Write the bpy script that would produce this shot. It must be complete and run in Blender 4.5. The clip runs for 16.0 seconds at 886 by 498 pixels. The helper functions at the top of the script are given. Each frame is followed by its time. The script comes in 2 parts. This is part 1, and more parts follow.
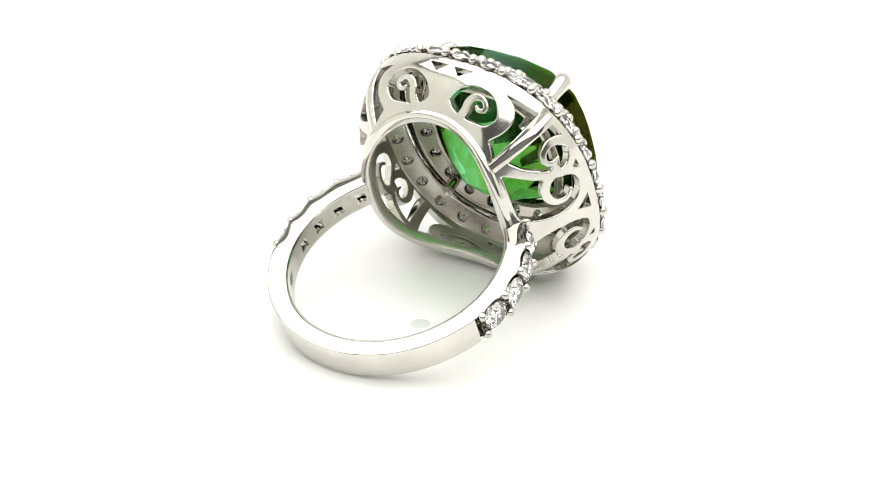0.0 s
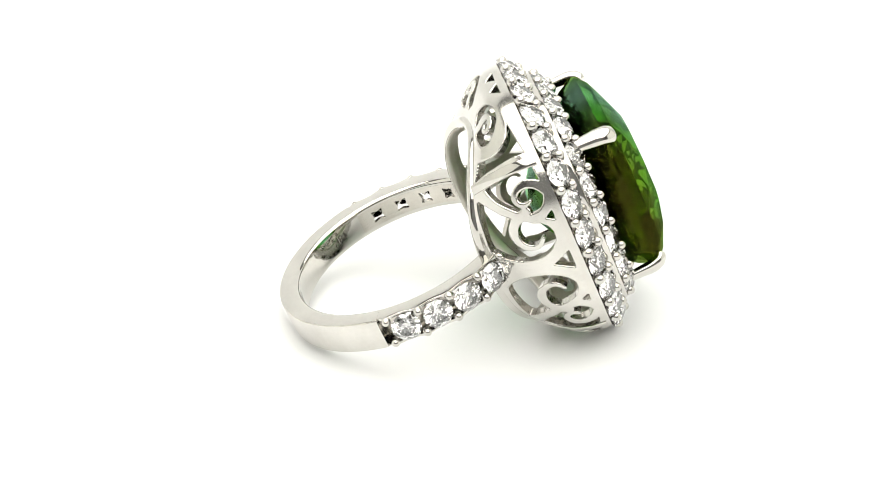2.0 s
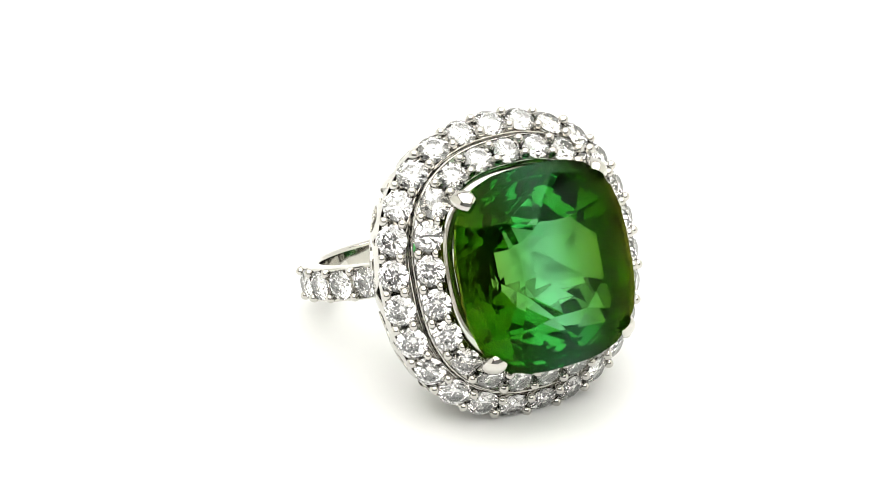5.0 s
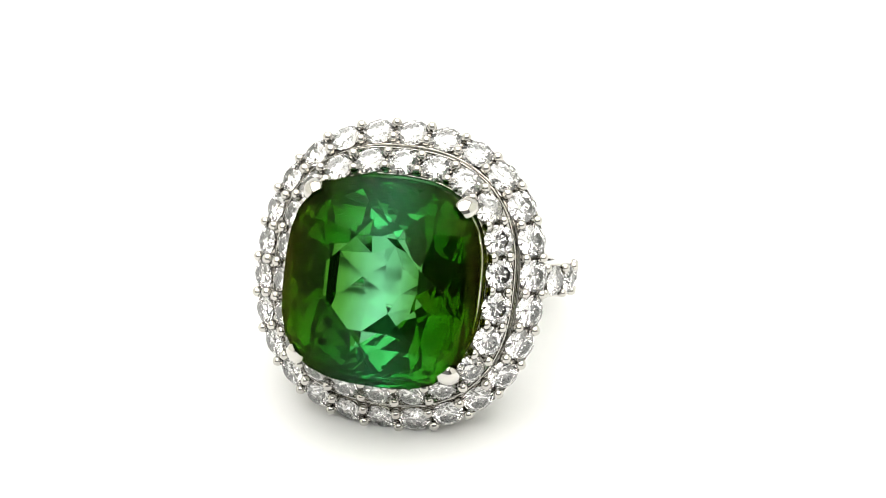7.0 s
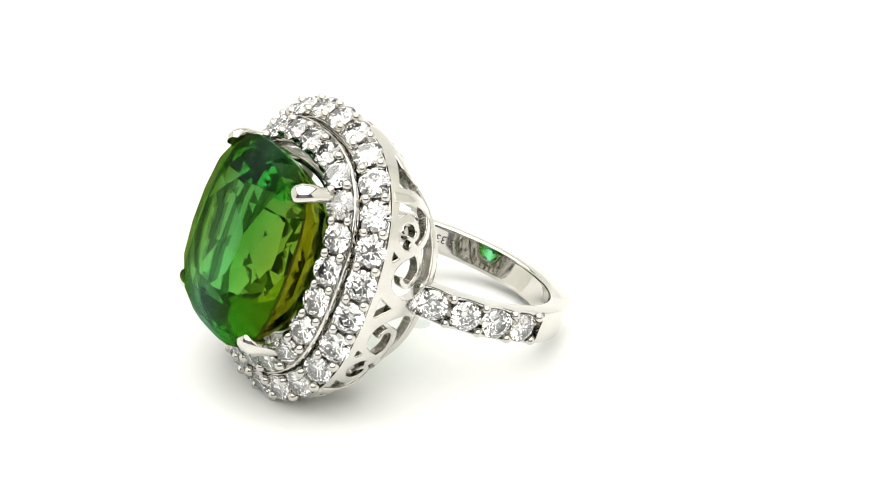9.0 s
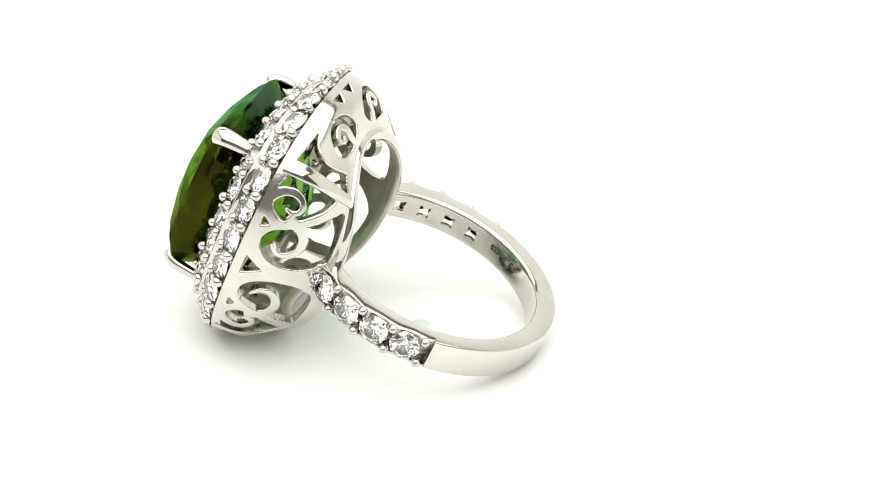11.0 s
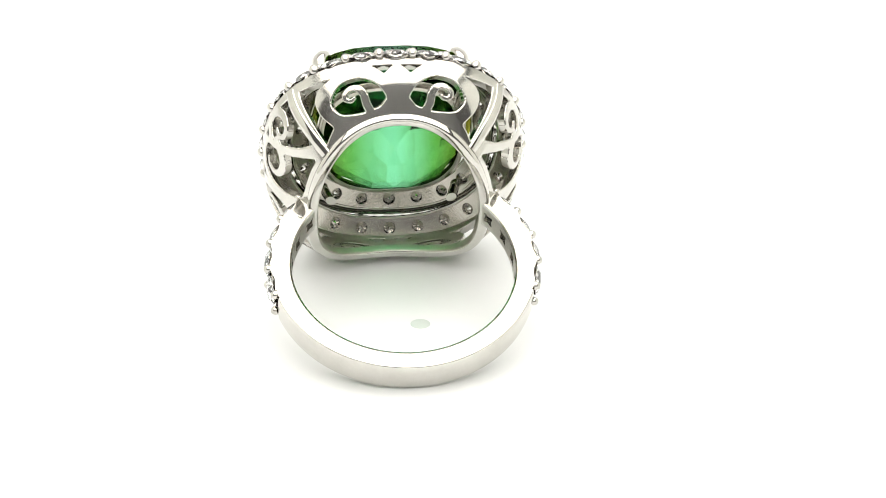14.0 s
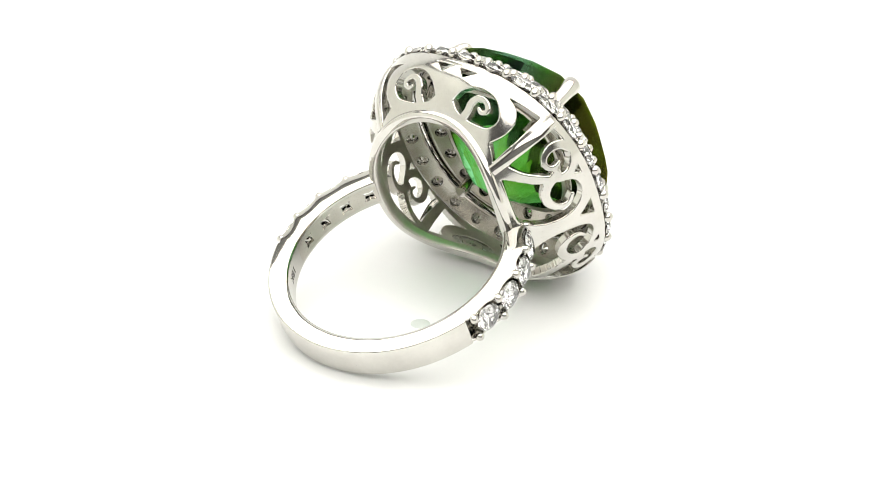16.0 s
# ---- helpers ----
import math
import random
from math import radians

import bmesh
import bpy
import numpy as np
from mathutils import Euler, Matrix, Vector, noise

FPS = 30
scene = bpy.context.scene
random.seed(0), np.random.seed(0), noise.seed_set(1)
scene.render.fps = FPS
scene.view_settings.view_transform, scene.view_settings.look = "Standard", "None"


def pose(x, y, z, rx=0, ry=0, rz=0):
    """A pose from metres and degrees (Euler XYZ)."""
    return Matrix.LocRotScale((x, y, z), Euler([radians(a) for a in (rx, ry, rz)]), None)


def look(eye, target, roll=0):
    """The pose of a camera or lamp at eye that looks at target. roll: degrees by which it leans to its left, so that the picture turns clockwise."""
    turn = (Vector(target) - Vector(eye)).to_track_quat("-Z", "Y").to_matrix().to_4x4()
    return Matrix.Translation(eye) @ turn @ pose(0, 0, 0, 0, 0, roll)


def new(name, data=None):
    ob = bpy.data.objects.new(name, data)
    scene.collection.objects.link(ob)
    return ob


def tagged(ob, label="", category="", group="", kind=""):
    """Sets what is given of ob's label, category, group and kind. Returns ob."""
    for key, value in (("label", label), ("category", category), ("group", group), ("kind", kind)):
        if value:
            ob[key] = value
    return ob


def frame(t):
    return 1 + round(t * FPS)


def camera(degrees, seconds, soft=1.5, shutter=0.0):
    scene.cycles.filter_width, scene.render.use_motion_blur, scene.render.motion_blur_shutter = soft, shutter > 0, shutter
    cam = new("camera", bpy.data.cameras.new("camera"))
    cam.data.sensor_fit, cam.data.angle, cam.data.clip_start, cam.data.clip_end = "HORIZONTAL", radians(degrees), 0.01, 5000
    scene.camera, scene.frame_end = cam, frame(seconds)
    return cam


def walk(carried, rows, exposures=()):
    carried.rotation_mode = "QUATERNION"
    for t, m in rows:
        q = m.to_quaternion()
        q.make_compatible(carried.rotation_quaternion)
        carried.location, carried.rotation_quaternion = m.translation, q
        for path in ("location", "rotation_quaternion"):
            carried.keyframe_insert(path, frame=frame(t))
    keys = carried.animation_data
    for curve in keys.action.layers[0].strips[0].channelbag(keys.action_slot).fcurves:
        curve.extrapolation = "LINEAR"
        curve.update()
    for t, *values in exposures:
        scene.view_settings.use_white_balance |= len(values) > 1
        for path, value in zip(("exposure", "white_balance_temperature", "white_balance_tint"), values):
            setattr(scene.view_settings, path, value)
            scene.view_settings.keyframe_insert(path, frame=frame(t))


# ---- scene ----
# The camera stands still before a turntable; the ring rests on its side and turns.
EYE_DIST, EYE_ELEV = 0.165, radians(29.224)
PITCH, YAW, ROLL = radians(27.191), radians(0.682), 0.59
cam = camera(23.80, 16.0, soft=0.7)
eye = Vector((0, -EYE_DIST * math.cos(EYE_ELEV), EYE_DIST * math.sin(EYE_ELEV)))
ahead = Vector((math.sin(YAW) * math.cos(PITCH), math.cos(YAW) * math.cos(PITCH), -math.sin(PITCH)))
walk(cam, [(0.0, look(eye, eye + ahead, ROLL)), (16.0, look(eye, eye + ahead, ROLL))])

# ---- world and light ----
world = bpy.data.worlds.new("studio")
world.use_nodes = True
world.node_tree.nodes["Background"].inputs[0].default_value = (1.0, 0.97, 0.93, 1)
world.node_tree.nodes["Background"].inputs[1].default_value = 0.2
scene.world = world
scene.view_settings.exposure = -0.66
PANEL_GLOW = 3.0        # the unseen softbox added over the table
LAMP_W, LAMP_D, LAMP_Y, LAMP_H = 0.41, 0.50, -0.17, 0.46

MM = 0.001
GROUND = -0.00003     # height of the table under the ring


# ---- materials ----
def material(name, base, rough, metal=0.0, **more):
    m = bpy.data.materials.new(name)
    m.use_nodes = True
    b = m.node_tree.nodes["Principled BSDF"]
    b.inputs["Base Color"].default_value = (*base, 1)
    b.inputs["Roughness"].default_value = rough
    b.inputs["Metallic"].default_value = metal
    for key, value in more.items():
        b.inputs[key.replace("_", " ")].default_value = value
    return m


def add_noise(m, scale, dark, light, bump=0.0, rough=None, detail=4.0, wave=0.0):
    """Colour, gloss and fine relief that vary with two scales of noise, in object space."""
    nt = m.node_tree
    b = nt.nodes["Principled BSDF"]
    co = nt.nodes.new("ShaderNodeTexCoord")
    n1 = nt.nodes.new("ShaderNodeTexNoise")
    n1.inputs["Scale"].default_value = scale
    n1.inputs["Detail"].default_value = detail
    n2 = nt.nodes.new("ShaderNodeTexNoise")
    n2.inputs["Scale"].default_value = scale * 9
    n2.inputs["Detail"].default_value = 3
    mix = nt.nodes.new("ShaderNodeMath")
    mix.operation = "MULTIPLY_ADD"
    mix.inputs[1].default_value = 0.35
    for n in (n1, n2):
        nt.links.new(co.outputs["Object"], n.inputs["Vector"])
    nt.links.new(n2.outputs["Fac"], mix.inputs[0])
    nt.links.new(n1.outputs["Fac"], mix.inputs[2])
    ramp = nt.nodes.new("ShaderNodeValToRGB")
    ramp.color_ramp.elements[0].position, ramp.color_ramp.elements[1].position = 0.4, 0.95
    ramp.color_ramp.elements[0].color, ramp.color_ramp.elements[1].color = (*dark, 1), (*light, 1)
    nt.links.new(mix.outputs[0], ramp.inputs[0])
    nt.links.new(ramp.outputs[0], b.inputs["Base Color"])
    if rough:
        span = nt.nodes.new("ShaderNodeMapRange")
        span.inputs["From Min"].default_value, span.inputs["From Max"].default_value = 0.4, 0.95
        span.inputs["To Min"].default_value, span.inputs["To Max"].default_value = rough
        nt.links.new(mix.outputs[0], span.inputs["Value"])
        nt.links.new(span.outputs[0], b.inputs["Roughness"])
    if bump:
        bp = nt.nodes.new("ShaderNodeBump")
        bp.inputs["Strength"].default_value = bump
        bp.inputs["Distance"].default_value = 0.00005
        nt.links.new(n2.outputs["Fac"], bp.inputs["Height"])
        nt.links.new(bp.outputs[0], b.inputs["Normal"])
        if wave:        # slow waves left by polishing
            slow = nt.nodes.new("ShaderNodeTexNoise")
            slow.inputs["Scale"].default_value, slow.inputs["Detail"].default_value = scale * 0.9, 0.5
            nt.links.new(co.outputs["Object"], slow.inputs["Vector"])
            hand = nt.nodes.new("ShaderNodeBump")
            hand.inputs["Strength"].default_value, hand.inputs["Distance"].default_value = 1.0, wave
            nt.links.new(slow.outputs["Fac"], hand.inputs["Height"])
            nt.links.new(hand.outputs[0], bp.inputs["Normal"])
    return m


gold = add_noise(material("white_gold_polished", (0.62, 0.605, 0.57), 0.04, 1.0), 350, (0.57, 0.555, 0.52), (0.67, 0.655, 0.62), 0.02, (0.03, 0.07), wave=0.00009)
gold_filigree = add_noise(material("white_gold_filigree", (0.62, 0.605, 0.57), 0.14, 1.0), 420, (0.57, 0.555, 0.52), (0.67, 0.655, 0.62), 0.05, (0.09, 0.20), wave=0.00012)
gold_cast = add_noise(material("white_gold_cast", (0.62, 0.59, 0.54), 0.22, 1.0), 600, (0.52, 0.49, 0.44), (0.68, 0.65, 0.60), 0.10, (0.14, 0.28))
gold_inside = add_noise(material("white_gold_unpolished", (0.60, 0.57, 0.52), 0.4, 1.0), 600, (0.50, 0.47, 0.42), (0.66, 0.63, 0.58), 0.12, (0.42, 0.56))
ink = material("engraving", (0.10, 0.09, 0.08), 0.5, 0.6)
diamond = material("diamond", (0.98, 0.98, 0.98), 0.0, IOR=2.42, Transmission_Weight=1.0)
facet_mirror = material("pavilion_mirror", (0.95, 0.95, 0.95), 0.02, 1.0)      # metal mirror on the pavilion facets, in place of total internal reflection
# off-white of the added fill cards; its tint colours the fill in the shadows
fill_white = add_noise(material("fill_card_off_white", (0.86, 0.865, 0.815), 0.85), 40, (0.84, 0.845, 0.795), (0.88, 0.885, 0.835), 0.2)
added_wall_dark = add_noise(material("added_wall_grey", (0.2, 0.2, 0.198), 0.8), 30, (0.18, 0.18, 0.178), (0.22, 0.22, 0.218), 0.2)
housing_grey = add_noise(material("grey_paint", (0.3, 0.3, 0.3), 0.6), 60, (0.27, 0.268, 0.262), (0.33, 0.328, 0.32), 0.2)
table_white = add_noise(material("white_acrylic", (0.88, 0.88, 0.88), 0.35), 60, (0.865, 0.868, 0.865), (0.895, 0.897, 0.895), 0.03, (0.32, 0.42))
pin_white = add_noise(material("white_plastic", (0.64, 0.68, 0.65), 0.3), 300, (0.61, 0.65, 0.62), (0.67, 0.71, 0.68), 0.05)


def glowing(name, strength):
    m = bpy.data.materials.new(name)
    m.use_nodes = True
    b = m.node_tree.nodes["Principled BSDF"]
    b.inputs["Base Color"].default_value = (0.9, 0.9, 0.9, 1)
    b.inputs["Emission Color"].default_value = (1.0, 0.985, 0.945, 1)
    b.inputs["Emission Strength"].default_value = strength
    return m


panel_light = glowing("added_softbox_glow", PANEL_GLOW)


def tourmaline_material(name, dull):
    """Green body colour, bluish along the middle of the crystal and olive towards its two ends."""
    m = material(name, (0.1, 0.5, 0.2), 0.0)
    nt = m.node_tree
    # refraction-only share drops part of the inner reflections, for absorption, and of surface sheen
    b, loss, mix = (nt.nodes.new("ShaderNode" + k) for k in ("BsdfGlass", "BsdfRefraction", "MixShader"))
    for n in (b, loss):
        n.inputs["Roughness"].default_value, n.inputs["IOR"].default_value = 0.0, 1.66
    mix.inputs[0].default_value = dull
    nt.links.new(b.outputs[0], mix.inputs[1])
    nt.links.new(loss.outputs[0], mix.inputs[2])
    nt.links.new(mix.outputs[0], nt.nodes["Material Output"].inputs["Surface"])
    co = nt.nodes.new("ShaderNodeTexCoord")
    sep = nt.nodes.new("ShaderNodeSeparateXYZ")
    nt.links.new(co.outputs["Object"], sep.inputs[0])
    size = nt.nodes.new("ShaderNodeMath")
    size.operation = "ABSOLUTE"
    nt.links.new(sep.outputs["X"], size.inputs[0])
    span = nt.nodes.new("ShaderNodeMapRange")
    span.inputs["From Min"].default_value, span.inputs["From Max"].default_value = 0.0005, 0.0065
    nt.links.new(size.outputs[0], span.inputs["Value"])
    ramp = nt.nodes.new("ShaderNodeValToRGB")
    e = ramp.color_ramp.elements
    e[0].color, e[1].color = (0.42, 0.78, 0.57, 1), (0.37, 0.37, 0.05, 1)
    mid = e.new(0.47)
    mid.color = (0.22, 0.47, 0.13, 1)
    nt.links.new(span.outputs[0], ramp.inputs[0])
    for n in (b, loss):
        nt.links.new(ramp.outputs[0], n.inputs["Color"])
    return m


# crown copy: about half the surface sheen taken out, for a darker stone
tourmaline_crown_dulled = tourmaline_material("tourmaline_crown_dulled", 0.52)
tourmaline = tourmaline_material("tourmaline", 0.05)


# ---- mesh helpers (millimetres in, metres out) ----
def part(name, bm, mat, parent=None, label="", smooth=True):
    me = bpy.data.meshes.new(name)
    bm.normal_update()
    bm.to_mesh(me)
    bm.free()
    for p in me.polygons:
        p.use_smooth = smooth
    me.materials.append(mat)
    return linked(name, me, parent, label)


def linked(name, me, parent=None, label="", m=None):
    ob = new(name, me)
    ob.parent = parent
    if m is not None:
        ob.matrix_basis = m
    return tagged(ob, label)


def mesh_of(verts, faces):
    bm = bmesh.new()
    vs = [bm.verts.new(Vector(v) * MM) for v in verts]
    for f in faces:
        try:
            bm.faces.new([vs[i] for i in f])
        except ValueError:
            pass
    return bm


def sharpen(bm, degrees):
    """Sharp edges where faces meet at more than that angle."""
    bm.normal_update()
    for e in bm.edges:
        if len(e.link_faces) == 2 and e.calc_face_angle(0) > radians(degrees):
            e.smooth = False
    return bm


def cushion(A, B, n, count, offset=0.0, start=0.0):
    """Points and outward normals, evenly spaced round a superellipse, from (0, B) clockwise."""
    t = np.linspace(0, 2 * math.pi, 2881)
    c, s = np.sin(t), np.cos(t)
    x = A * np.sign(c) * np.abs(c) ** (2 / n)
    y = B * np.sign(s) * np.abs(s) ** (2 / n)
    run = np.concatenate([[0], np.cumsum(np.hypot(np.diff(x), np.diff(y)))])
    at = (np.arange(count) + start) / count * run[-1]
    px, py = np.interp(at, run, x), np.interp(at, run, y)
    nx = np.sign(px) * np.abs(px / A) ** (n - 1) / A
    ny = np.sign(py) * np.abs(py / B) ** (n - 1) / B
    k = np.hypot(nx, ny)
    return [(Vector((a + offset * u / q, b + offset * v / q, 0)), Vector((u / q, v / q, 0))) for a, b, u, v, q in zip(px, py, nx, ny, k)]


def ring_sweep(path, profile, height=None):
    """A closed path (points and normals) with a closed profile of (outward, up) offsets."""
    verts, faces, k, n = [], [], len(profile), len(path)
    for p, o in path:
        z = height(p) if height else 0
        for a, b in profile:
            verts.append(p + o * a + Vector((0, 0, z + b)))
    for i in range(n):
        for j in range(k):
            faces.append((i * k + j, ((i + 1) % n) * k + j, ((i + 1) % n) * k + (j + 1) % k, i * k + (j + 1) % k))
    return mesh_of(verts, faces)


def rounded(points, r=0.12, steps=3):
    """A closed polygon with its corners rounded by short arcs."""
    out, n = [], len(points)
    for i in range(n):
        a, b, c = (Vector(points[(i + d) % n]) for d in (-1, 0, 1))
        p, q = b + (a - b).normalized() * min(r, (a - b).length / 2.2), b + (c - b).normalized() * min(r, (c - b).length / 2.2)
        for s in range(steps + 1):
            t = s / steps
            out.append(tuple(p * (1 - t) ** 2 + b * 2 * t * (1 - t) + q * t ** 2))
    return out


def hull(points):
    bm = bmesh.new()
    for p in points:
        bm.verts.new(Vector(p) * MM)
    bmesh.ops.convex_hull(bm, input=bm.verts)
    bmesh.ops.dissolve_limit(bm, angle_limit=radians(0.8), verts=bm.verts, edges=bm.edges)
    loose = [v for v in bm.verts if not v.link_faces]
    bmesh.ops.delete(bm, geom=loose, context="VERTS")
    bmesh.ops.recalc_face_normals(bm, faces=bm.faces)
    return bm


def ball(r, stretch=1.0, seg=12, rows=7):
    bm = bmesh.new()
    bmesh.ops.create_uvsphere(bm, u_segments=seg, v_segments=rows, radius=r * MM)
    for v in bm.verts:
        v.co.z *= stretch
    return bm


def kept_mesh(name, bm, mat, smooth):
    me = bpy.data.meshes.new(name)
    bm.normal_update()
    bm.to_mesh(me)
    bm.free()
    for p in me.polygons:
        p.use_smooth = smooth
    me.materials.append(mat)
    return me


# ---- the white table, with unseen cards, wall and lamp added round it ----
def slab(name, x0, x1, y0, y1, z0, z1, mat, label, parent=None, kind="structure"):
    bm = bmesh.new()
    bmesh.ops.create_cube(bm, size=1.0)
    for v in bm.verts:
        v.co = Vector(((x0, x1)[v.co.x > 0], (y0, y1)[v.co.y > 0], (z0, z1)[v.co.z > 0]))
    bmesh.ops.bevel(bm, geom=bm.edges[:], offset=0.001, segments=1, affect="EDGES")
    ob = part(name, bm, mat, parent, label, smooth=False)
    if kind:
        tagged(ob, "", name.split("_")[0], kind=kind)
    return ob


def studio():
    # one white sheet: the table top, a curved sweep and the back
    W, B, H, F, r = 0.46, 0.42, 0.44, -0.75, 0.12
    prof = [(F, 0.0), (B - r, 0.0)] + [(B - r + r * math.sin(a), r - r * math.cos(a)) for a in (radians(d) for d in range(10, 91, 10))] + [(B, H)]
    verts, faces = [], []
    for y, z in prof:
        verts += [(x / MM, y / MM, (z + GROUND) / MM) for x in (-W, W)]
    for i in range(len(prof) - 1):
        faces.append((2 * i, 2 * i + 1, 2 * i + 3, 2 * i + 2))
    tagged(part("ground", mesh_of(verts, faces), table_white), "smooth white sheet curving up into a backdrop", "ground", kind="structure")
    # unseen cards, added to fill the shadows and brighten reflections
    for name, x in (("wall_west", -W - 0.004), ("wall_east", W)):
        slab(name, x, x + 0.004, -0.36, B, GROUND, H, fill_white, "unseen off-white fill card added beside the table")
    # unseen wall, added so that metal and stones have something dark to reflect
    slab("wall_south", -W, W, F - 0.004, F, GROUND, H, added_wall_dark, "unseen grey wall added to darken reflections")
    # unseen overhead light, added; the housing's margin puts a dark edge in reflections
    lamp = tagged(new("added_softbox_lamp"), "unseen large white softbox added low over the table", "lamp")
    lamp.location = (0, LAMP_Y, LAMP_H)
    slab("housing", -LAMP_W - 0.05, LAMP_W + 0.05, -LAMP_D - 0.08, LAMP_D + 0.09, 0.001, 0.05, housing_grey, "dark grey housing of the added softbox", lamp, "")
    slab("diffuser", -LAMP_W, LAMP_W, -LAMP_D, LAMP_D, -0.004, 0.0, panel_light, "glowing white diffuser of the added softbox", lamp, "")


studio()


def centre_pin():
    """The flush cap at the turntable's centre, set in a fine groove."""
    n, verts, faces = 48, [], []
    prof = [(0.0, 0.05), (0.55, 0.05), (0.70, 0.035), (0.78, 0.0)]
    for r, z in prof[1:]:
        verts += [(r * math.cos(2 * math.pi * i / n), r * math.sin(2 * math.pi * i / n), z) for i in range(n)]
    faces.append(tuple(range(n)))
    for k in range(2):
        for i in range(n):
            faces.append((k * n + i, (k + 1) * n + i, (k + 1) * n + (i + 1) % n, k * n + (i + 1) % n))
    ob = part("centre_cap", mesh_of(verts, faces), pin_white)
    ob.location.z = GROUND
    tagged(ob, "tiny round pale grey cap set in the turntable's centre", "cap")


centre_pin()

# ---- the ring: x across the face, y along the finger, z out of the face ----
TILT, SIDE, REST = radians(23.1), radians(-2.0), Vector((0.0086, 0.0, 0.0302))
across = Vector((math.cos(SIDE), math.sin(SIDE), 0))
level = Vector((math.sin(SIDE), -math.cos(SIDE), 0))
out = math.cos(TILT) * level + Vector((0, 0, math.sin(TILT)))
along = -math.sin(TILT) * level + Vector((0, 0, math.cos(TILT)))
at_rest = Matrix((across, along, out)).transposed().to_4x4()
at_rest.translation = (across * REST.x + along * REST.z) * EYE_DIST

ring = tagged(new("cocktail_ring"), "white gold ring with large green cushion stone and double diamond halo", "ring")

HOOP_Z, HOOP_Y, HOOP_IN, HOOP_OUT = 1.09, 0.22, 8.53, 10.16     # hoop centre along z and y, radii
BASE_A, BASE_B, BASE_N = 7.1, 8.25, 2.42                  # gallery's lower frame
TOP_A, TOP_B, TOP_N, TOP_Z = 10.5, 10.72, 2.38, 13.65   # gallery's upper edge
GEM_A, GEM_B, GEM_N, GEM_Z = 7.03, 7.28, 3.0, 18.7       # girdle of the centre stone


def saddle(p):
    """Height of the gallery's lower frame, which follows the finger."""
    return 9.9 - 0.058 * p[0] ** 2


def brilliant(r):
    """A round brilliant cut with its girdle in the plane z = 0."""
    pts = []
    for i in range(8):
        a = math.pi / 4 * i
        pts.append((0.56 * r * math.cos(a), 0.56 * r * math.sin(a), 0.31 * r))
        b = a + math.pi / 8
        pts.append((0.80 * r * math.cos(b), 0.80 * r * math.sin(b), 0.185 * r))
        pts.append((0.30 * r * math.cos(a), 0.30 * r * math.sin(a), -0.625 * r))
    for i in range(16):
        a = math.pi / 8 * i
        for z in (0.018, -0.018):
            pts.append((r * math.cos(a), r * math.sin(a), z * r))
    pts.append((0, 0, -0.86 * r))
    return hull(pts)


def seat_matrix(p, up, ahead=None, turn=0.0):
    """A local frame at p (mm) with z along up."""
    z = up.normalized()
    x = (ahead or Vector((0, 0, 1))).cross(z)
    if x.length < 1e-4:
        x = Vector((1, 0, 0))
    x.normalize()
    m = Matrix((x, z.cross(x), z)).transposed().to_4x4()
    m.translation = p * MM
    return m @ Matrix.Rotation(turn, 4, "Z")


def arc_sweep(lo, hi, n, profile):
    """A profile of (radius, width), which may change with the angle, swept along the hoop; 0 is its back."""
    verts, faces = [], []
    for i in range(n + 1):
        g = lo + (hi - lo) * i / n
        prof = profile(g)
        verts += [(r * math.sin(g), w + HOOP_Y, HOOP_Z - r * math.cos(g)) for r, w in prof]
    k = len(prof)
    for i in range(n):
        for j in range(k):
            faces.append((i * k + j, i * k + (j + 1) % k, (i + 1) * k + (j + 1) % k, (i + 1) * k + j))
    faces += [tuple(range(k)), tuple(range(n * k, (n + 1) * k))]
    bm = mesh_of(verts, faces)
    bmesh.ops.recalc_face_normals(bm, faces=bm.faces)
    return sharpen(bm, 35)


GROOVE, FIRST, PITCH_G, HOOP_END = 71.5, 75.3, 14.2, 132.0      # degrees: start of the stone channel, first beads, stone to stone, end at the gallery


def swell(g):
    """How much the hoop thickens towards the gallery."""
    t = min(1, max(0, (math.degrees(abs(g)) - 55) / 60))
    return 0.28 * t * t * (3 - 2 * t)


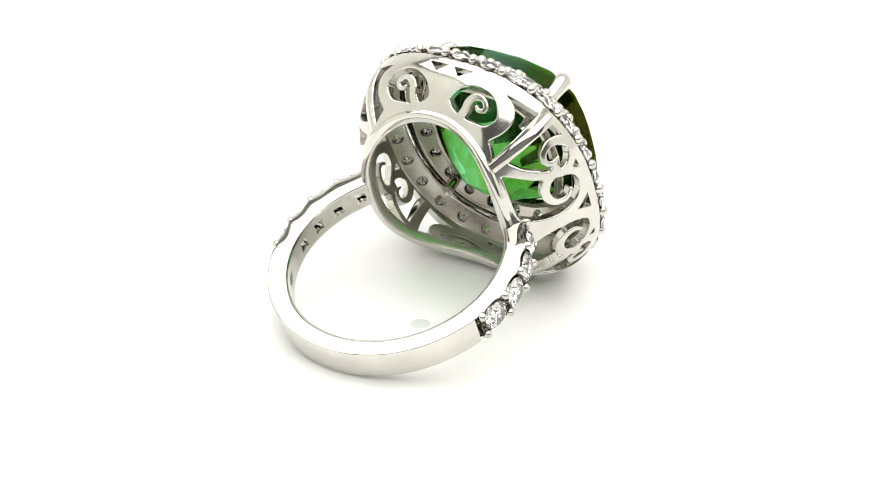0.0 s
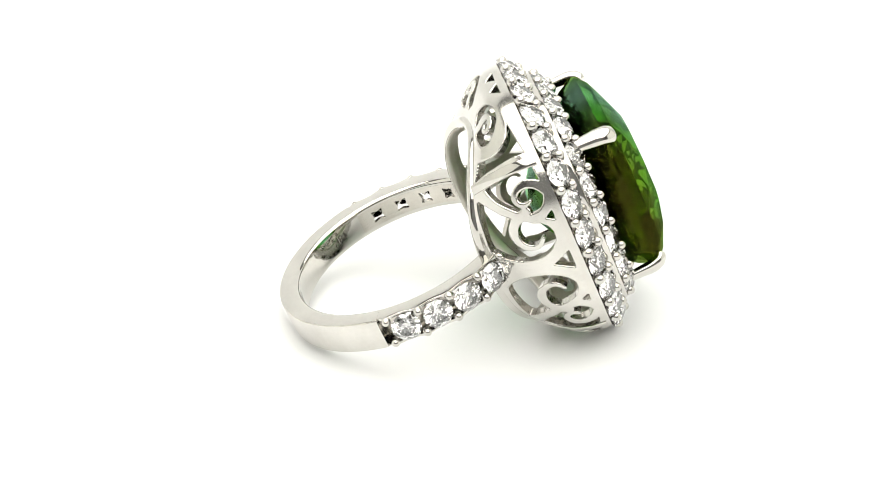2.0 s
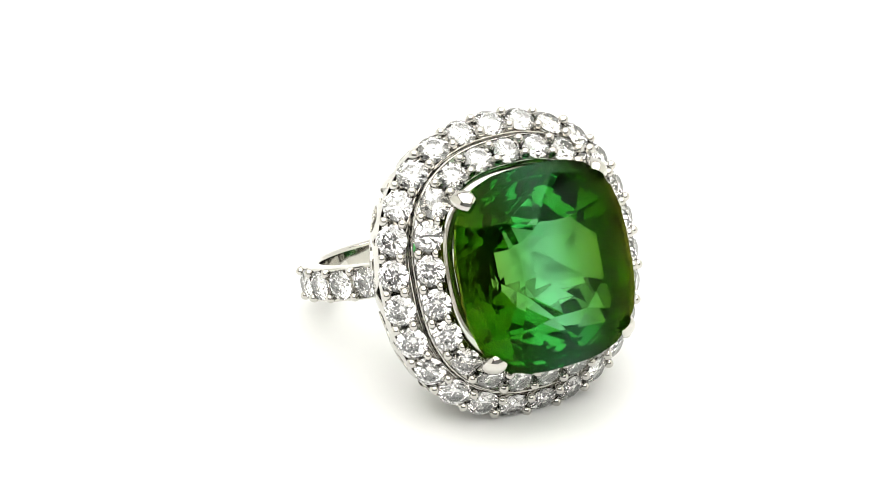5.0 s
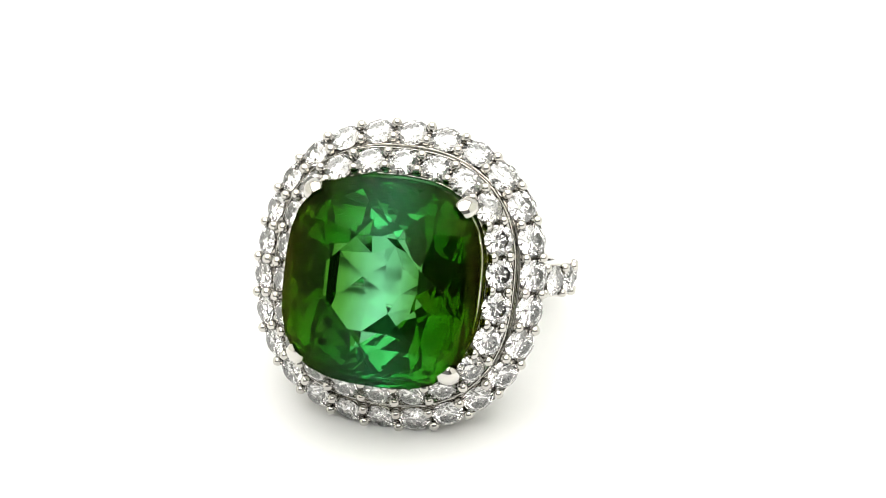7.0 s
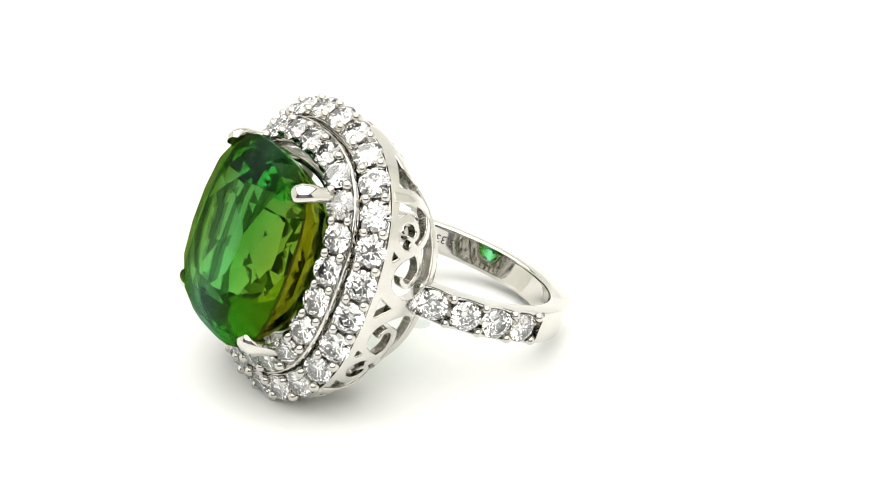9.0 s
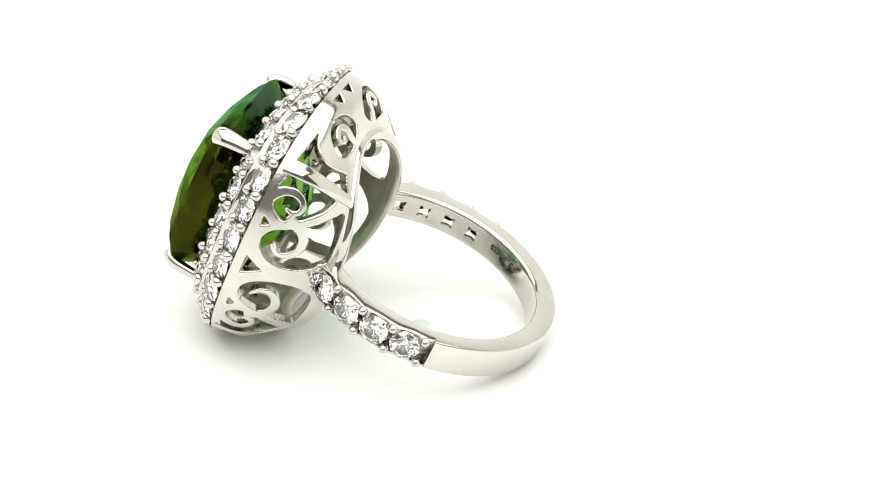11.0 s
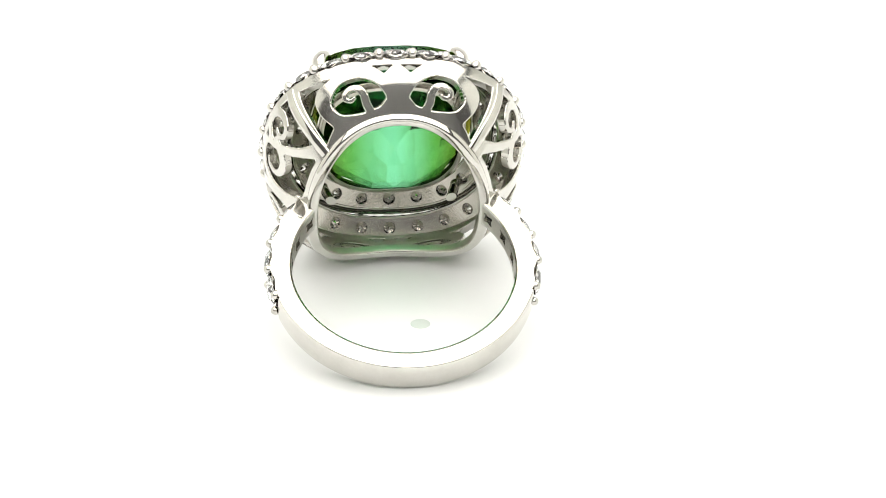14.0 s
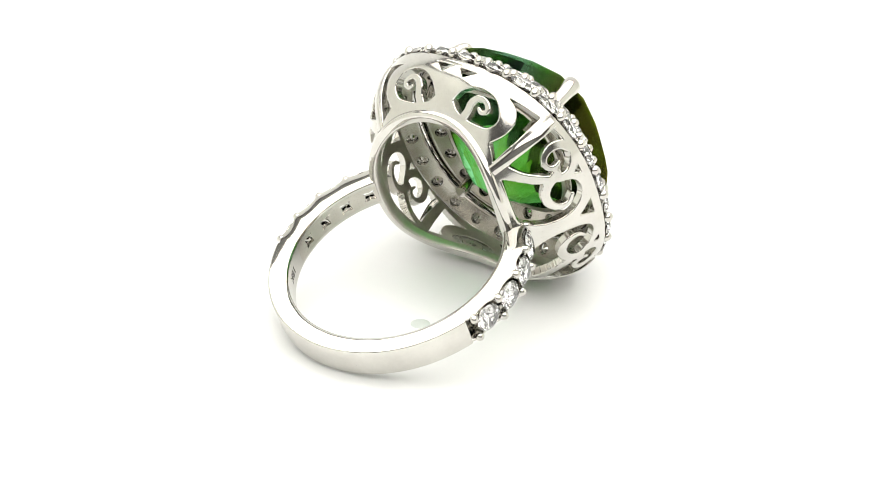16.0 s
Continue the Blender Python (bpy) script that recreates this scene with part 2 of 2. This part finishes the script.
def shank():
    """The hoop: plain and flat at the back, with a drilled stone channel up both shoulders."""
    half = 1.26

    def plain(g):
        top = HOOP_OUT + swell(g)
        return rounded([(top - 0.03, -half), (top, -half * 0.5), (top, half * 0.5), (top - 0.03, half), (HOOP_IN + 0.30, half), (HOOP_IN + 0.07, half - 0.10), (HOOP_IN, half - 0.30), (HOOP_IN, -half + 0.30), (HOOP_IN + 0.07, 0.10 - half), (HOOP_IN + 0.30, -half)], 0.13, 3)

    base = part("shank", arc_sweep(radians(-GROOVE), radians(GROOVE), 96, plain), gold, ring, "plain polished white gold band")
    for side in (-1, 1):
        for edge in (-1, 1):
            def cheek(g):
                k = (abs(g) - radians(FIRST)) / radians(PITCH_G)
                t = HOOP_OUT + swell(g) - 0.06 - 0.26 * abs(math.sin(k * math.pi)) ** 1.5
                return rounded([(HOOP_IN + 0.30, edge * half), (t, edge * half), (t, edge * (half - 0.22)), (HOOP_IN + 0.4, edge * (half - 0.45)), (HOOP_IN, edge * (half - 0.45)), (HOOP_IN + 0.07, edge * (half - 0.10))], 0.08, 2)
            part("shoulder_rail", arc_sweep(side * radians(GROOVE - 0.05), side * radians(HOOP_END), 72, cheek), gold, base, "scalloped rail beside the stones")
        span = HOOP_END - GROOVE

        def drilled(x, y):
            u = np.abs((((x - FIRST + GROOVE) % PITCH_G) - PITCH_G / 2) * HOOP_IN * math.pi / 180)
            return np.sqrt(((0.72 * (u + np.abs(y))) ** 1.3 + (1.5 * np.abs(u - np.abs(y))) ** 1.3)) - 0.78       # cross-shaped cut

        verts, faces, rims = marching(drilled, np.linspace(0, span, 161), np.linspace(-half + 0.42, half - 0.42, 31))
        skins = []
        for r in (HOOP_IN + 0.02, HOOP_IN + 0.38):
            skins.append([])
            for x, y in verts:
                g = side * radians(GROOVE + x)
                skins[-1].append(Vector((r * math.sin(g), y + HOOP_Y, HOOP_Z - r * math.cos(g))))
        part("drilled_floor", plate(skins[0], skins[1], faces, rims), gold_cast, base, "drilled inside of the shoulder")
    return base


stone_mesh = kept_mesh("diamond", brilliant(1.0), diamond, False)
# pavilion facets get the mirror instead of glass, which brightens the stones
stone_mesh.materials.append(facet_mirror)
for face in stone_mesh.polygons:
    face.material_index = 1 if face.normal.z < -0.2 else 0
bead_mesh = kept_mesh("bead", ball(0.41, 1.15), gold, True)


def stone(p, up, r, turn, kind, ahead=None):
    m = seat_matrix(p, up, ahead, turn) @ Matrix.Diagonal((r, r, r, 1))
    return linked(kind, stone_mesh, ring, "", m)


def bead(p, up, r=1.0):
    return linked("bead_prong", bead_mesh, ring, "", seat_matrix(p, up) @ Matrix.Diagonal((r, r, r, 1)))


def shoulder_stones():
    rnd = random.Random(4)
    for side in (-1, 1):
        for k in range(5):
            g = side * radians(FIRST + PITCH_G * k)
            radial = Vector((math.sin(g), 0, -math.cos(g)))
            if k < 4:
                h = side * radians(FIRST + PITCH_G * (k + 0.5))
                rad = Vector((math.sin(h), 0, -math.cos(h)))
                p = Vector((0, HOOP_Y, HOOP_Z)) + rad * (HOOP_OUT + swell(h) - 0.10)
                stone(p, rad, 1.14, rnd.uniform(0, 0.8), "shoulder_diamond", Vector((0, 1, 0)))
            for w in (-0.95, 0.95):
                bead(Vector((0, w + HOOP_Y, HOOP_Z)) + radial * (HOOP_OUT + swell(g) - 0.06), radial, 0.9)



def marching(field, xs, ys):
    """Marching squares over a field, positive where there is metal: plan points, polygons and the edges of the openings."""
    gx, gy = np.meshgrid(xs, ys, indexing="ij")
    f = field(gx, gy)
    f = np.where(np.abs(f) < 1e-3, 1e-3, f)
    ids, verts, faces, rims = {}, [], [], []

    def vert(key, x, y):
        if key not in ids:
            ids[key] = len(verts)
            verts.append((x, y))
        return ids[key]

    for i in range(len(xs) - 1):
        for j in range(len(ys) - 1):
            c = ((i, j), (i + 1, j), (i + 1, j + 1), (i, j + 1))
            v = [f[q] for q in c]
            if max(v) < 0:
                continue
            loop, cut = [], []
            for k in range(4):
                a, b = c[k], c[(k + 1) % 4]
                if v[k] > 0:
                    loop.append(vert(a, gx[a], gy[a]))
                if (v[k] > 0) != (v[(k + 1) % 4] > 0):
                    t = v[k] / (v[k] - v[(k + 1) % 4])
                    e = vert((min(a, b), max(a, b)), gx[a] + (gx[b] - gx[a]) * t, gy[a] + (gy[b] - gy[a]) * t)
                    loop.append(e)
                    cut.append((v[k] > 0, e))
            if len(loop) > 2:
                faces.append(loop)
            if len(cut) == 2:
                rims.append([e for away, e in sorted(cut, reverse=True)])
    return verts, faces, rims


def plate(outer, inner, faces, rims):
    """A pierced plate from its two skins, with walls in the openings."""
    n = len(outer)
    vs = outer + inner
    fs = [tuple(l) for l in faces] + [tuple(n + k for k in reversed(l)) for l in faces]
    ids = {}
    for a, b in rims:
        for k in (a, b):
            if k not in ids:
                ids[k] = len(vs)
                vs = vs + [outer[k], inner[k]]
    fs += [(ids[a], ids[a] + 1, ids[b] + 1, ids[b]) for a, b in rims]
    return mesh_of(vs, fs)


def lean_point(p, o, lean, d, e):
    """A point d across and e above a seat that leans outward."""
    c, s = math.cos(radians(lean)), math.sin(radians(lean))
    return p + o * (d * c + e * s) + Vector((0, 0, e * c - d * s))


def halo(name, A, B, N, z, count, lean, r, row, rail, skirt, rnd):
    path = [(p + Vector((0, 0, z)), o) for p, o in cushion(A, B, N, count * 8)]
    c, s = math.cos(radians(lean)), math.sin(radians(lean))

    def leaned(points):
        return rounded([(d * c + e * s, e * c - d * s) for d, e in points], 0.07, 2)

    flat = [(p - Vector((0, 0, z)), o) for p, o in path]
    up_by = lambda p: z
    base = part(name, shaded(ring_sweep(flat, leaned([(0.87, rail), (0.77, rail + 0.04), (0.73, rail - 0.2), (0.73, -1.0), (0.88, -1.0), (0.90, -0.55)]), up_by)), gold, ring, "white gold halo setting")
    part("inner_rail", shaded(ring_sweep(flat, leaned([(-0.82, -0.28), (-0.98, -0.32), (-1.02, -0.5), (-1.00, -1.08), (-0.78, -1.0), (-0.78, -0.5)]), up_by)), gold, base)
    part("skirt", shaded(ring_sweep(flat, rounded(skirt, 0.07, 2), up_by)), gold, base)
    # the floor under the stones, drilled below each one
    run = 0.0
    stops = [0.0]
    loop = path + path[:1]
    for a, b in zip(loop, loop[1:]):
        run += (b[0] - a[0]).length
        stops.append(run)
    step = run / count

    def drilled(x, y):
        return np.hypot((x + step / 2) % step - step / 2, y) - 0.52

    xs = np.linspace(0, run, count * 14 + 1)
    verts, faces, rims = marching(drilled, xs, np.linspace(-0.9, 0.92, 13))
    outer, inner = [], []
    for x, y in verts:
        k = min(len(stops) - 2, int(x / run * (len(stops) - 1)))
        t = (x - stops[k]) / (stops[k + 1] - stops[k])
        p, o = loop[k][0].lerp(loop[k + 1][0], t), loop[k][1].lerp(loop[k + 1][1], t).normalized()
        outer.append(lean_point(p, o, lean, y, -0.62))
        inner.append(lean_point(p, o, lean, y, -0.98))
    part("drilled_floor", plate(outer, inner, faces, rims), gold_cast, base, "matt drilled back of the halo")
    for k, (p, o) in enumerate(cushion(A, B, N, 2 * count)):
        q = p + Vector((0, 0, z))
        up = lean_point(Vector(), o, lean, 0, 1)
        if k % 2 == 0:
            tip = Vector((rnd.uniform(-0.07, 0.07), rnd.uniform(-0.07, 0.07), 0))
            stone(q, up + tip, r * rnd.uniform(0.98, 1.02), rnd.uniform(0, 0.8), name + "_diamond", o)
        else:
            for d in (-row, row):
                bead(lean_point(q, o, lean, d, 0.08), up, rnd.uniform(0.92, 1.06))


def shaded(bm):
    bmesh.ops.recalc_face_normals(bm, faces=bm.faces)
    return sharpen(bm, 35)


def halos():
    rnd = random.Random(7)
    halo("outer_halo", 9.92, 10.25, 2.28, 14.52, 26, 43, 1.15, 0.68, -0.36, [(0.40, -0.78), (0.50, -0.92), (0.50, -1.20), (0.22, -1.50), (0.05, -1.35), (0.20, -0.90)], rnd)
    halo("inner_halo", 7.88, 8.21, 2.55, 16.20, 22, 34, 1.11, 0.62, -0.12, [(0.90, -0.50), (0.96, -0.62), (0.96, -1.25), (0.78, -1.30), (0.74, -0.7)], rnd)


halos()
shank()
shoulder_stones()


# ---- the pierced gallery wall ----
BASE = cushion(BASE_A, BASE_B, BASE_N, 400)
TOP = cushion(TOP_A, TOP_B, TOP_N, 400)


def wall_point(f, h):
    """The gallery's outer skin: f, a quarter's fraction from the middle of the long side; h, from the base 0 to the top 1."""
    x = f * 100
    i = min(99, int(x))
    t = x - i
    b = BASE[i][0].lerp(BASE[i + 1][0], t)
    b = Vector((b.x, b.y, saddle(b)))
    c = TOP[i][0].lerp(TOP[i + 1][0], t)
    c = Vector((c.x, c.y, TOP_Z))
    o = BASE[i][1].lerp(TOP[i][1], 0.5)
    return b.lerp(c, h) + o * 0.85 * math.sin(math.pi * h)


def smooth_loop(points, corners, closed=True, steps=8):
    """Catmull-Rom curve through points; those listed in corners stay sharp."""
    n, out_pts = len(points), []
    P = [np.array(p, float) for p in points]
    for i in range(n if closed else n - 1):
        a, b = P[i], P[(i + 1) % n]
        before = P[i - 1] if (closed or i > 0) else a
        after = P[(i + 2) % n] if (closed or i < n - 2) else b
        m0 = (b - before) / 2 if i not in corners else (b - a) * 0.6
        m1 = (after - a) / 2 if (i + 1) % n not in corners else (b - a) * 0.6
        for k in range(steps):
            t = k / steps
            out_pts.append((2 * t ** 3 - 3 * t ** 2 + 1) * a + (t ** 3 - 2 * t ** 2 + t) * m0 + (3 * t ** 2 - 2 * t ** 3) * b + (t ** 3 - t ** 2) * m1)
    if not closed:
        out_pts.append(P[-1])
    return out_pts


def opening(points, corners=()):
    """Signed distance to a closed shape, negative inside."""
    pts = smooth_loop(points, corners)

    def field(x, y):
        best, inside = np.full(x.shape, 1e9), np.zeros(x.shape, bool)
        for a, b in zip(pts, pts[1:] + pts[:1]):
            d = b - a
            t = np.clip(((x - a[0]) * d[0] + (y - a[1]) * d[1]) / max(d @ d, 1e-9), 0, 1)
            best = np.minimum(best, np.hypot(x - a[0] - t * d[0], y - a[1] - t * d[1]))
            cross = (a[1] > y) != (b[1] > y)
            inside ^= cross & (x < d[0] * (y - a[1]) / (d[1] if abs(d[1]) > 1e-9 else 1e-9) + a[0])
        return np.where(inside, -best, best)
    return field


def scroll(points, w0, w1):
    """Signed distance to a tapering scroll, negative inside."""
    pts = smooth_loop(points, (), False)

    def field(x, y):
        best, n = np.full(x.shape, 1e9), len(pts) - 1
        for i in range(n):
            a, d = pts[i], pts[i + 1] - pts[i]
            t = np.clip(((x - a[0]) * d[0] + (y - a[1]) * d[1]) / (d @ d), 0, 1)
            best = np.minimum(best, np.hypot(x - a[0] - t * d[0], y - a[1] - t * d[1]) - w0 - (w1 - w0) * (i + t) / n)
        return best
    return field


PLAN_W, PLAN_H = 15.0, 6.0


def pierced(x, y):
    """A quarter of the gallery's scrollwork: positive where there is metal."""
    holes = [opening([(0.95, 1.45), (1.6, 2.7), (2.75, 3.65), (4.1, 3.55), (5.1, 2.4), (4.85, 1.45), (4.1, 1.0), (2.9, 0.72), (1.6, 0.85)], (0,)),
             opening([(4.75, 4.5), (5.7, 4.0), (6.25, 3.0), (6.2, 1.9), (5.75, 0.85), (7.0, 0.42), (7.15, 5.05)], (0, 4, 5, 6)),
             opening([(0.26, 4.98), (1.75, 5.05), (0.95, 3.8)], (0, 1, 2)),
             opening([(8.1, 1.15), (7.85, 5.15), (9.1, 5.35), (9.8, 5.3), (10.6, 5.0), (11.0, 4.3), (10.75, 3.45), (10.1, 2.6), (9.2, 1.75)], (0, 1, 2)),
             opening([(8.6, 0.42), (10.4, 2.0), (11.3, 3.35), (11.9, 4.45), (12.6, 4.9), (13.4, 4.8), (14.05, 4.0), (14.3, 2.9), (14.1, 1.7), (13.4, 0.8), (12.4, 0.45)], (0,)),
             opening([(11.25, 5.4), (11.95, 5.4), (11.6, 4.8)], (0, 1, 2)),
             opening([(14.3, 5.35), (15.7, 5.35), (15.0, 4.1)], (0, 1, 2))]
    metal = np.full(x.shape, 1e9)
    for h in holes:
        metal = np.minimum(metal, h(x, y))
    for a in (scroll([(2.3, 0.4), (2.6, 1.2), (2.65, 2.0), (2.95, 2.65), (3.45, 2.85), (3.95, 2.6), (4.05, 2.15), (3.7, 1.85), (3.4, 2.0)], 0.38, 0.14),
              scroll([(9.95, 5.5), (9.35, 5.0), (9.05, 4.2), (9.2, 3.5), (9.65, 3.2), (10.1, 3.35), (10.3, 3.8), (10.2, 4.2)], 0.36, 0.12),
              scroll([(10.8, 3.6), (11.15, 2.75), (11.9, 2.35), (12.8, 2.55), (13.3, 3.1), (13.3, 3.7), (12.9, 4.1)], 0.40, 0.13)):
        metal = np.maximum(metal, -a(x, y))
    return np.maximum(metal, np.maximum(0.3 - y, y - 5.6))


def tube(points, widths, n=14, flat=1.0, side=Vector((0, 0, 1))):
    """A tapering rod along points, with rounded ends."""
    verts, faces = [], []
    m = len(points)
    for i, p in enumerate(points):
        d = (points[min(m - 1, i + 1)] - points[max(0, i - 1)]).normalized()
        a = d.cross(side).normalized()
        b = a.cross(d)
        for k in range(n):
            t = 2 * math.pi * k / n
            verts.append(p + a * (math.cos(t) * widths[i]) + b * (math.sin(t) * widths[i] * flat))
    for i in range(m - 1):
        for k in range(n):
            faces.append((i * n + k, i * n + (k + 1) % n, (i + 1) * n + (k + 1) % n, (i + 1) * n + k))
    faces += [tuple(range(n)), tuple(range((m - 1) * n, m * n))]
    bm = mesh_of(verts, faces)
    bmesh.ops.recalc_face_normals(bm, faces=bm.faces)
    return bm


def unpolished(ob, inside):
    """Leaves the faces that look into the setting as they were cast."""
    ob.data.materials.append(gold_inside)
    for f in ob.data.polygons:
        if inside(f):
            f.material_index = 1


def gallery():
    plan, faces, rims = marching(pierced, np.linspace(0, PLAN_W, 201), np.linspace(0, PLAN_H, 81))
    thick = 0.70
    outer, inner = [], []
    for x, y in plan:
        f, h = x / PLAN_W, y / PLAN_H
        p = wall_point(f, h)
        d1 = wall_point(min(1, f + 0.004), h) - wall_point(max(0, f - 0.004), h)
        d2 = wall_point(f, min(1, h + 0.01)) - wall_point(f, max(0, h - 0.01))
        o = d2.cross(d1).normalized()
        if o.dot(Vector((p.x, p.y, 0))) < 0:
            o = -o
        outer.append(p)
        inner.append(p - o * thick)
    for k in {k for rim in rims for k in rim}:       # worn, rounded edges of the openings
        o = (outer[k] - inner[k]).normalized()
        outer[k], inner[k] = outer[k] - o * 0.09, inner[k] + o * 0.05
    for sx in (1, -1):
        for sy in (1, -1):
            m = Vector((sx, sy, 1))
            turn = -1 if sx * sy > 0 else 1          # keeps the faces outward in every quarter
            bm = plate([v * m for v in outer], [v * m for v in inner], [l[::turn] for l in faces], [l[::turn] for l in rims])
            unpolished(part("filigree_panel", bm, gold_filigree, ring, "pierced white gold scrollwork"), lambda f: f.normal.dot(Vector((f.center.x, f.center.y, 0)).normalized()) < -0.45)
    # raised bars at the four corners
    for sx in (1, -1):
        for sy in (1, -1):
            pts = [wall_point((7.52 + 0.04 * k) / PLAN_W, 0.02 + 0.93 * k / 10) for k in range(11)]
            pts = [Vector((p.x * sx, p.y * sy, p.z)) for p in pts]
            part("corner_bar", shaded(tube(pts, [0.42] * 11, 12, 0.26, Vector((sx, sy, 0)).normalized())), gold, ring, "raised polished corner bar")
    # the frame that closes the gallery against the finger
    prof = rounded([(-0.80, -0.10), (-0.72, -0.42), (-0.05, -0.42), (0.12, -0.15), (0.14, 0.55), (-0.62, 0.55)], 0.16, 3)
    bm = ring_sweep(cushion(BASE_A, BASE_B, BASE_N, 200), prof, saddle)
    bmesh.ops.recalc_face_normals(bm, faces=bm.faces)
    unpolished(part("gallery_frame", sharpen(bm, 40), gold, ring, "polished rim of the gallery"), lambda f: f.normal.z > 0.1 or f.normal.dot(Vector((f.center.x, f.center.y, 0)).normalized()) < -0.8)


gallery()


def centre_stone():
    """Cushion-cut stone: stepped crown, deep pavilion of kites running to the keel."""
    pts = []

    def level(scale, z, count, n, start=0.0, sy=1.0):
        for p, o in cushion(GEM_A * scale, GEM_B * scale * sy, n, count, 0, start):
            pts.append((p.x, p.y, z))

    level(0.47, 2.20, 8, 2.7, 0.5)              # table
    level(0.70, 1.68, 8, 2.7, 0.0)
    level(0.89, 0.92, 16, 2.95, 0.5)
    level(1.00, 0.13, 32, GEM_N)                # girdle
    level(1.00, -0.13, 32, GEM_N)
    level(0.93, -1.35, 16, 2.9, 0.5)
    level(0.78, -3.20, 16, 2.8, 0.0)
    level(0.55, -5.15, 8, 2.8, 0.5)
    level(0.30, -6.45, 8, 2.5, 0.0, 1.1)
    for x, y in ((-0.6, -1.0), (0.6, -1.0), (-0.6, 1.0), (0.6, 1.0)):       # small flat at the bottom
        pts.append((x, y, -7.05))
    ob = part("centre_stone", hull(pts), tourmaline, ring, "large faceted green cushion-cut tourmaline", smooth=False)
    ob.data.materials.append(tourmaline_crown_dulled)
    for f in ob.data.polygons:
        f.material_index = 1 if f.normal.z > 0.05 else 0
    ob.location = (0, -0.22 * MM, GEM_Z * MM)
    ob.rotation_euler.x = radians(-0.8)


centre_stone()


def claws():
    for sx in (1, -1):
        for sy in (1, -1):
            o = Vector((sx * 0.68, sy * 0.73, 0)).normalized()
            c = Vector((sx * 5.45, sy * 5.74 - 0.14, 17.55))
            pts = [c + o * a + Vector((0, 0, z)) for a, z in ((-0.7, -4.2), (0.05, -2.4), (0.42, -0.9), (0.40, 0.0), (0.40, 0.50), (0.34, 0.95), (0.18, 1.34), (-0.08, 1.56), (-0.32, 1.62))]
            part("claw", sharpen(tube(pts, [0.5, 0.52, 0.56, 0.62, 0.68, 0.72, 0.74, 0.74, 0.64], flat=0.72, side=o.cross(Vector((0, 0, 1))).cross(Vector((0, 0, 1)))), 50), gold, ring, "polished claw gripping the green stone")
    prof = rounded([(-0.25, -0.35), (0.25, -0.35), (0.32, 0.35), (-0.18, 0.35)], 0.12, 2)
    bm = ring_sweep(cushion(5.75, 6.05, 2.6, 160), prof, lambda p: 15.2)
    bmesh.ops.recalc_face_normals(bm, faces=bm.faces)
    part("stone_seat", sharpen(bm, 40), gold_cast, ring, "white gold seat under the green stone")


claws()


def engraving(text, side, middle, size):
    """Letters stamped inside the hoop, read with the hand side down."""
    cu = bpy.data.curves.new("letters", "FONT")
    cu.body, cu.size, cu.align_x, cu.align_y = text, size, "CENTER", "CENTER"
    ob = bpy.data.objects.new("letters", cu)
    scene.collection.objects.link(ob)
    me = bpy.data.meshes.new_from_object(ob.evaluated_get(bpy.context.evaluated_depsgraph_get()))
    bpy.data.objects.remove(ob)
    bm = bmesh.new()
    bm.from_mesh(me)
    bmesh.ops.triangulate(bm, faces=bm.faces)
    for v in bm.verts:
        g = radians(side * middle) - v.co.x / (HOOP_IN - 0.012)
        r = HOOP_IN - 0.012
        v.co = Vector((r * math.sin(g), -v.co.y + 0.1 + HOOP_Y, HOOP_Z - r * math.cos(g))) * MM
    part("engraving", bm, ink, ring, "dark engraved letters " + text, smooth=False)


bpy.context.view_layer.update()
engraving("18K", 1, 57.0, 0.95)
engraving("15.33cts", -1, 59.0, 0.95)


def motions():
    """The turntable carries the ring round once in 15.8 seconds, clockwise from above."""
    rows = []
    for k in range(65):
        t = k * 0.25
        rows.append((t, Matrix.Rotation(-2 * math.pi / 15.8 * (t - 6.4), 4, "Z") @ at_rest))
    walk(ring, rows)


motions()
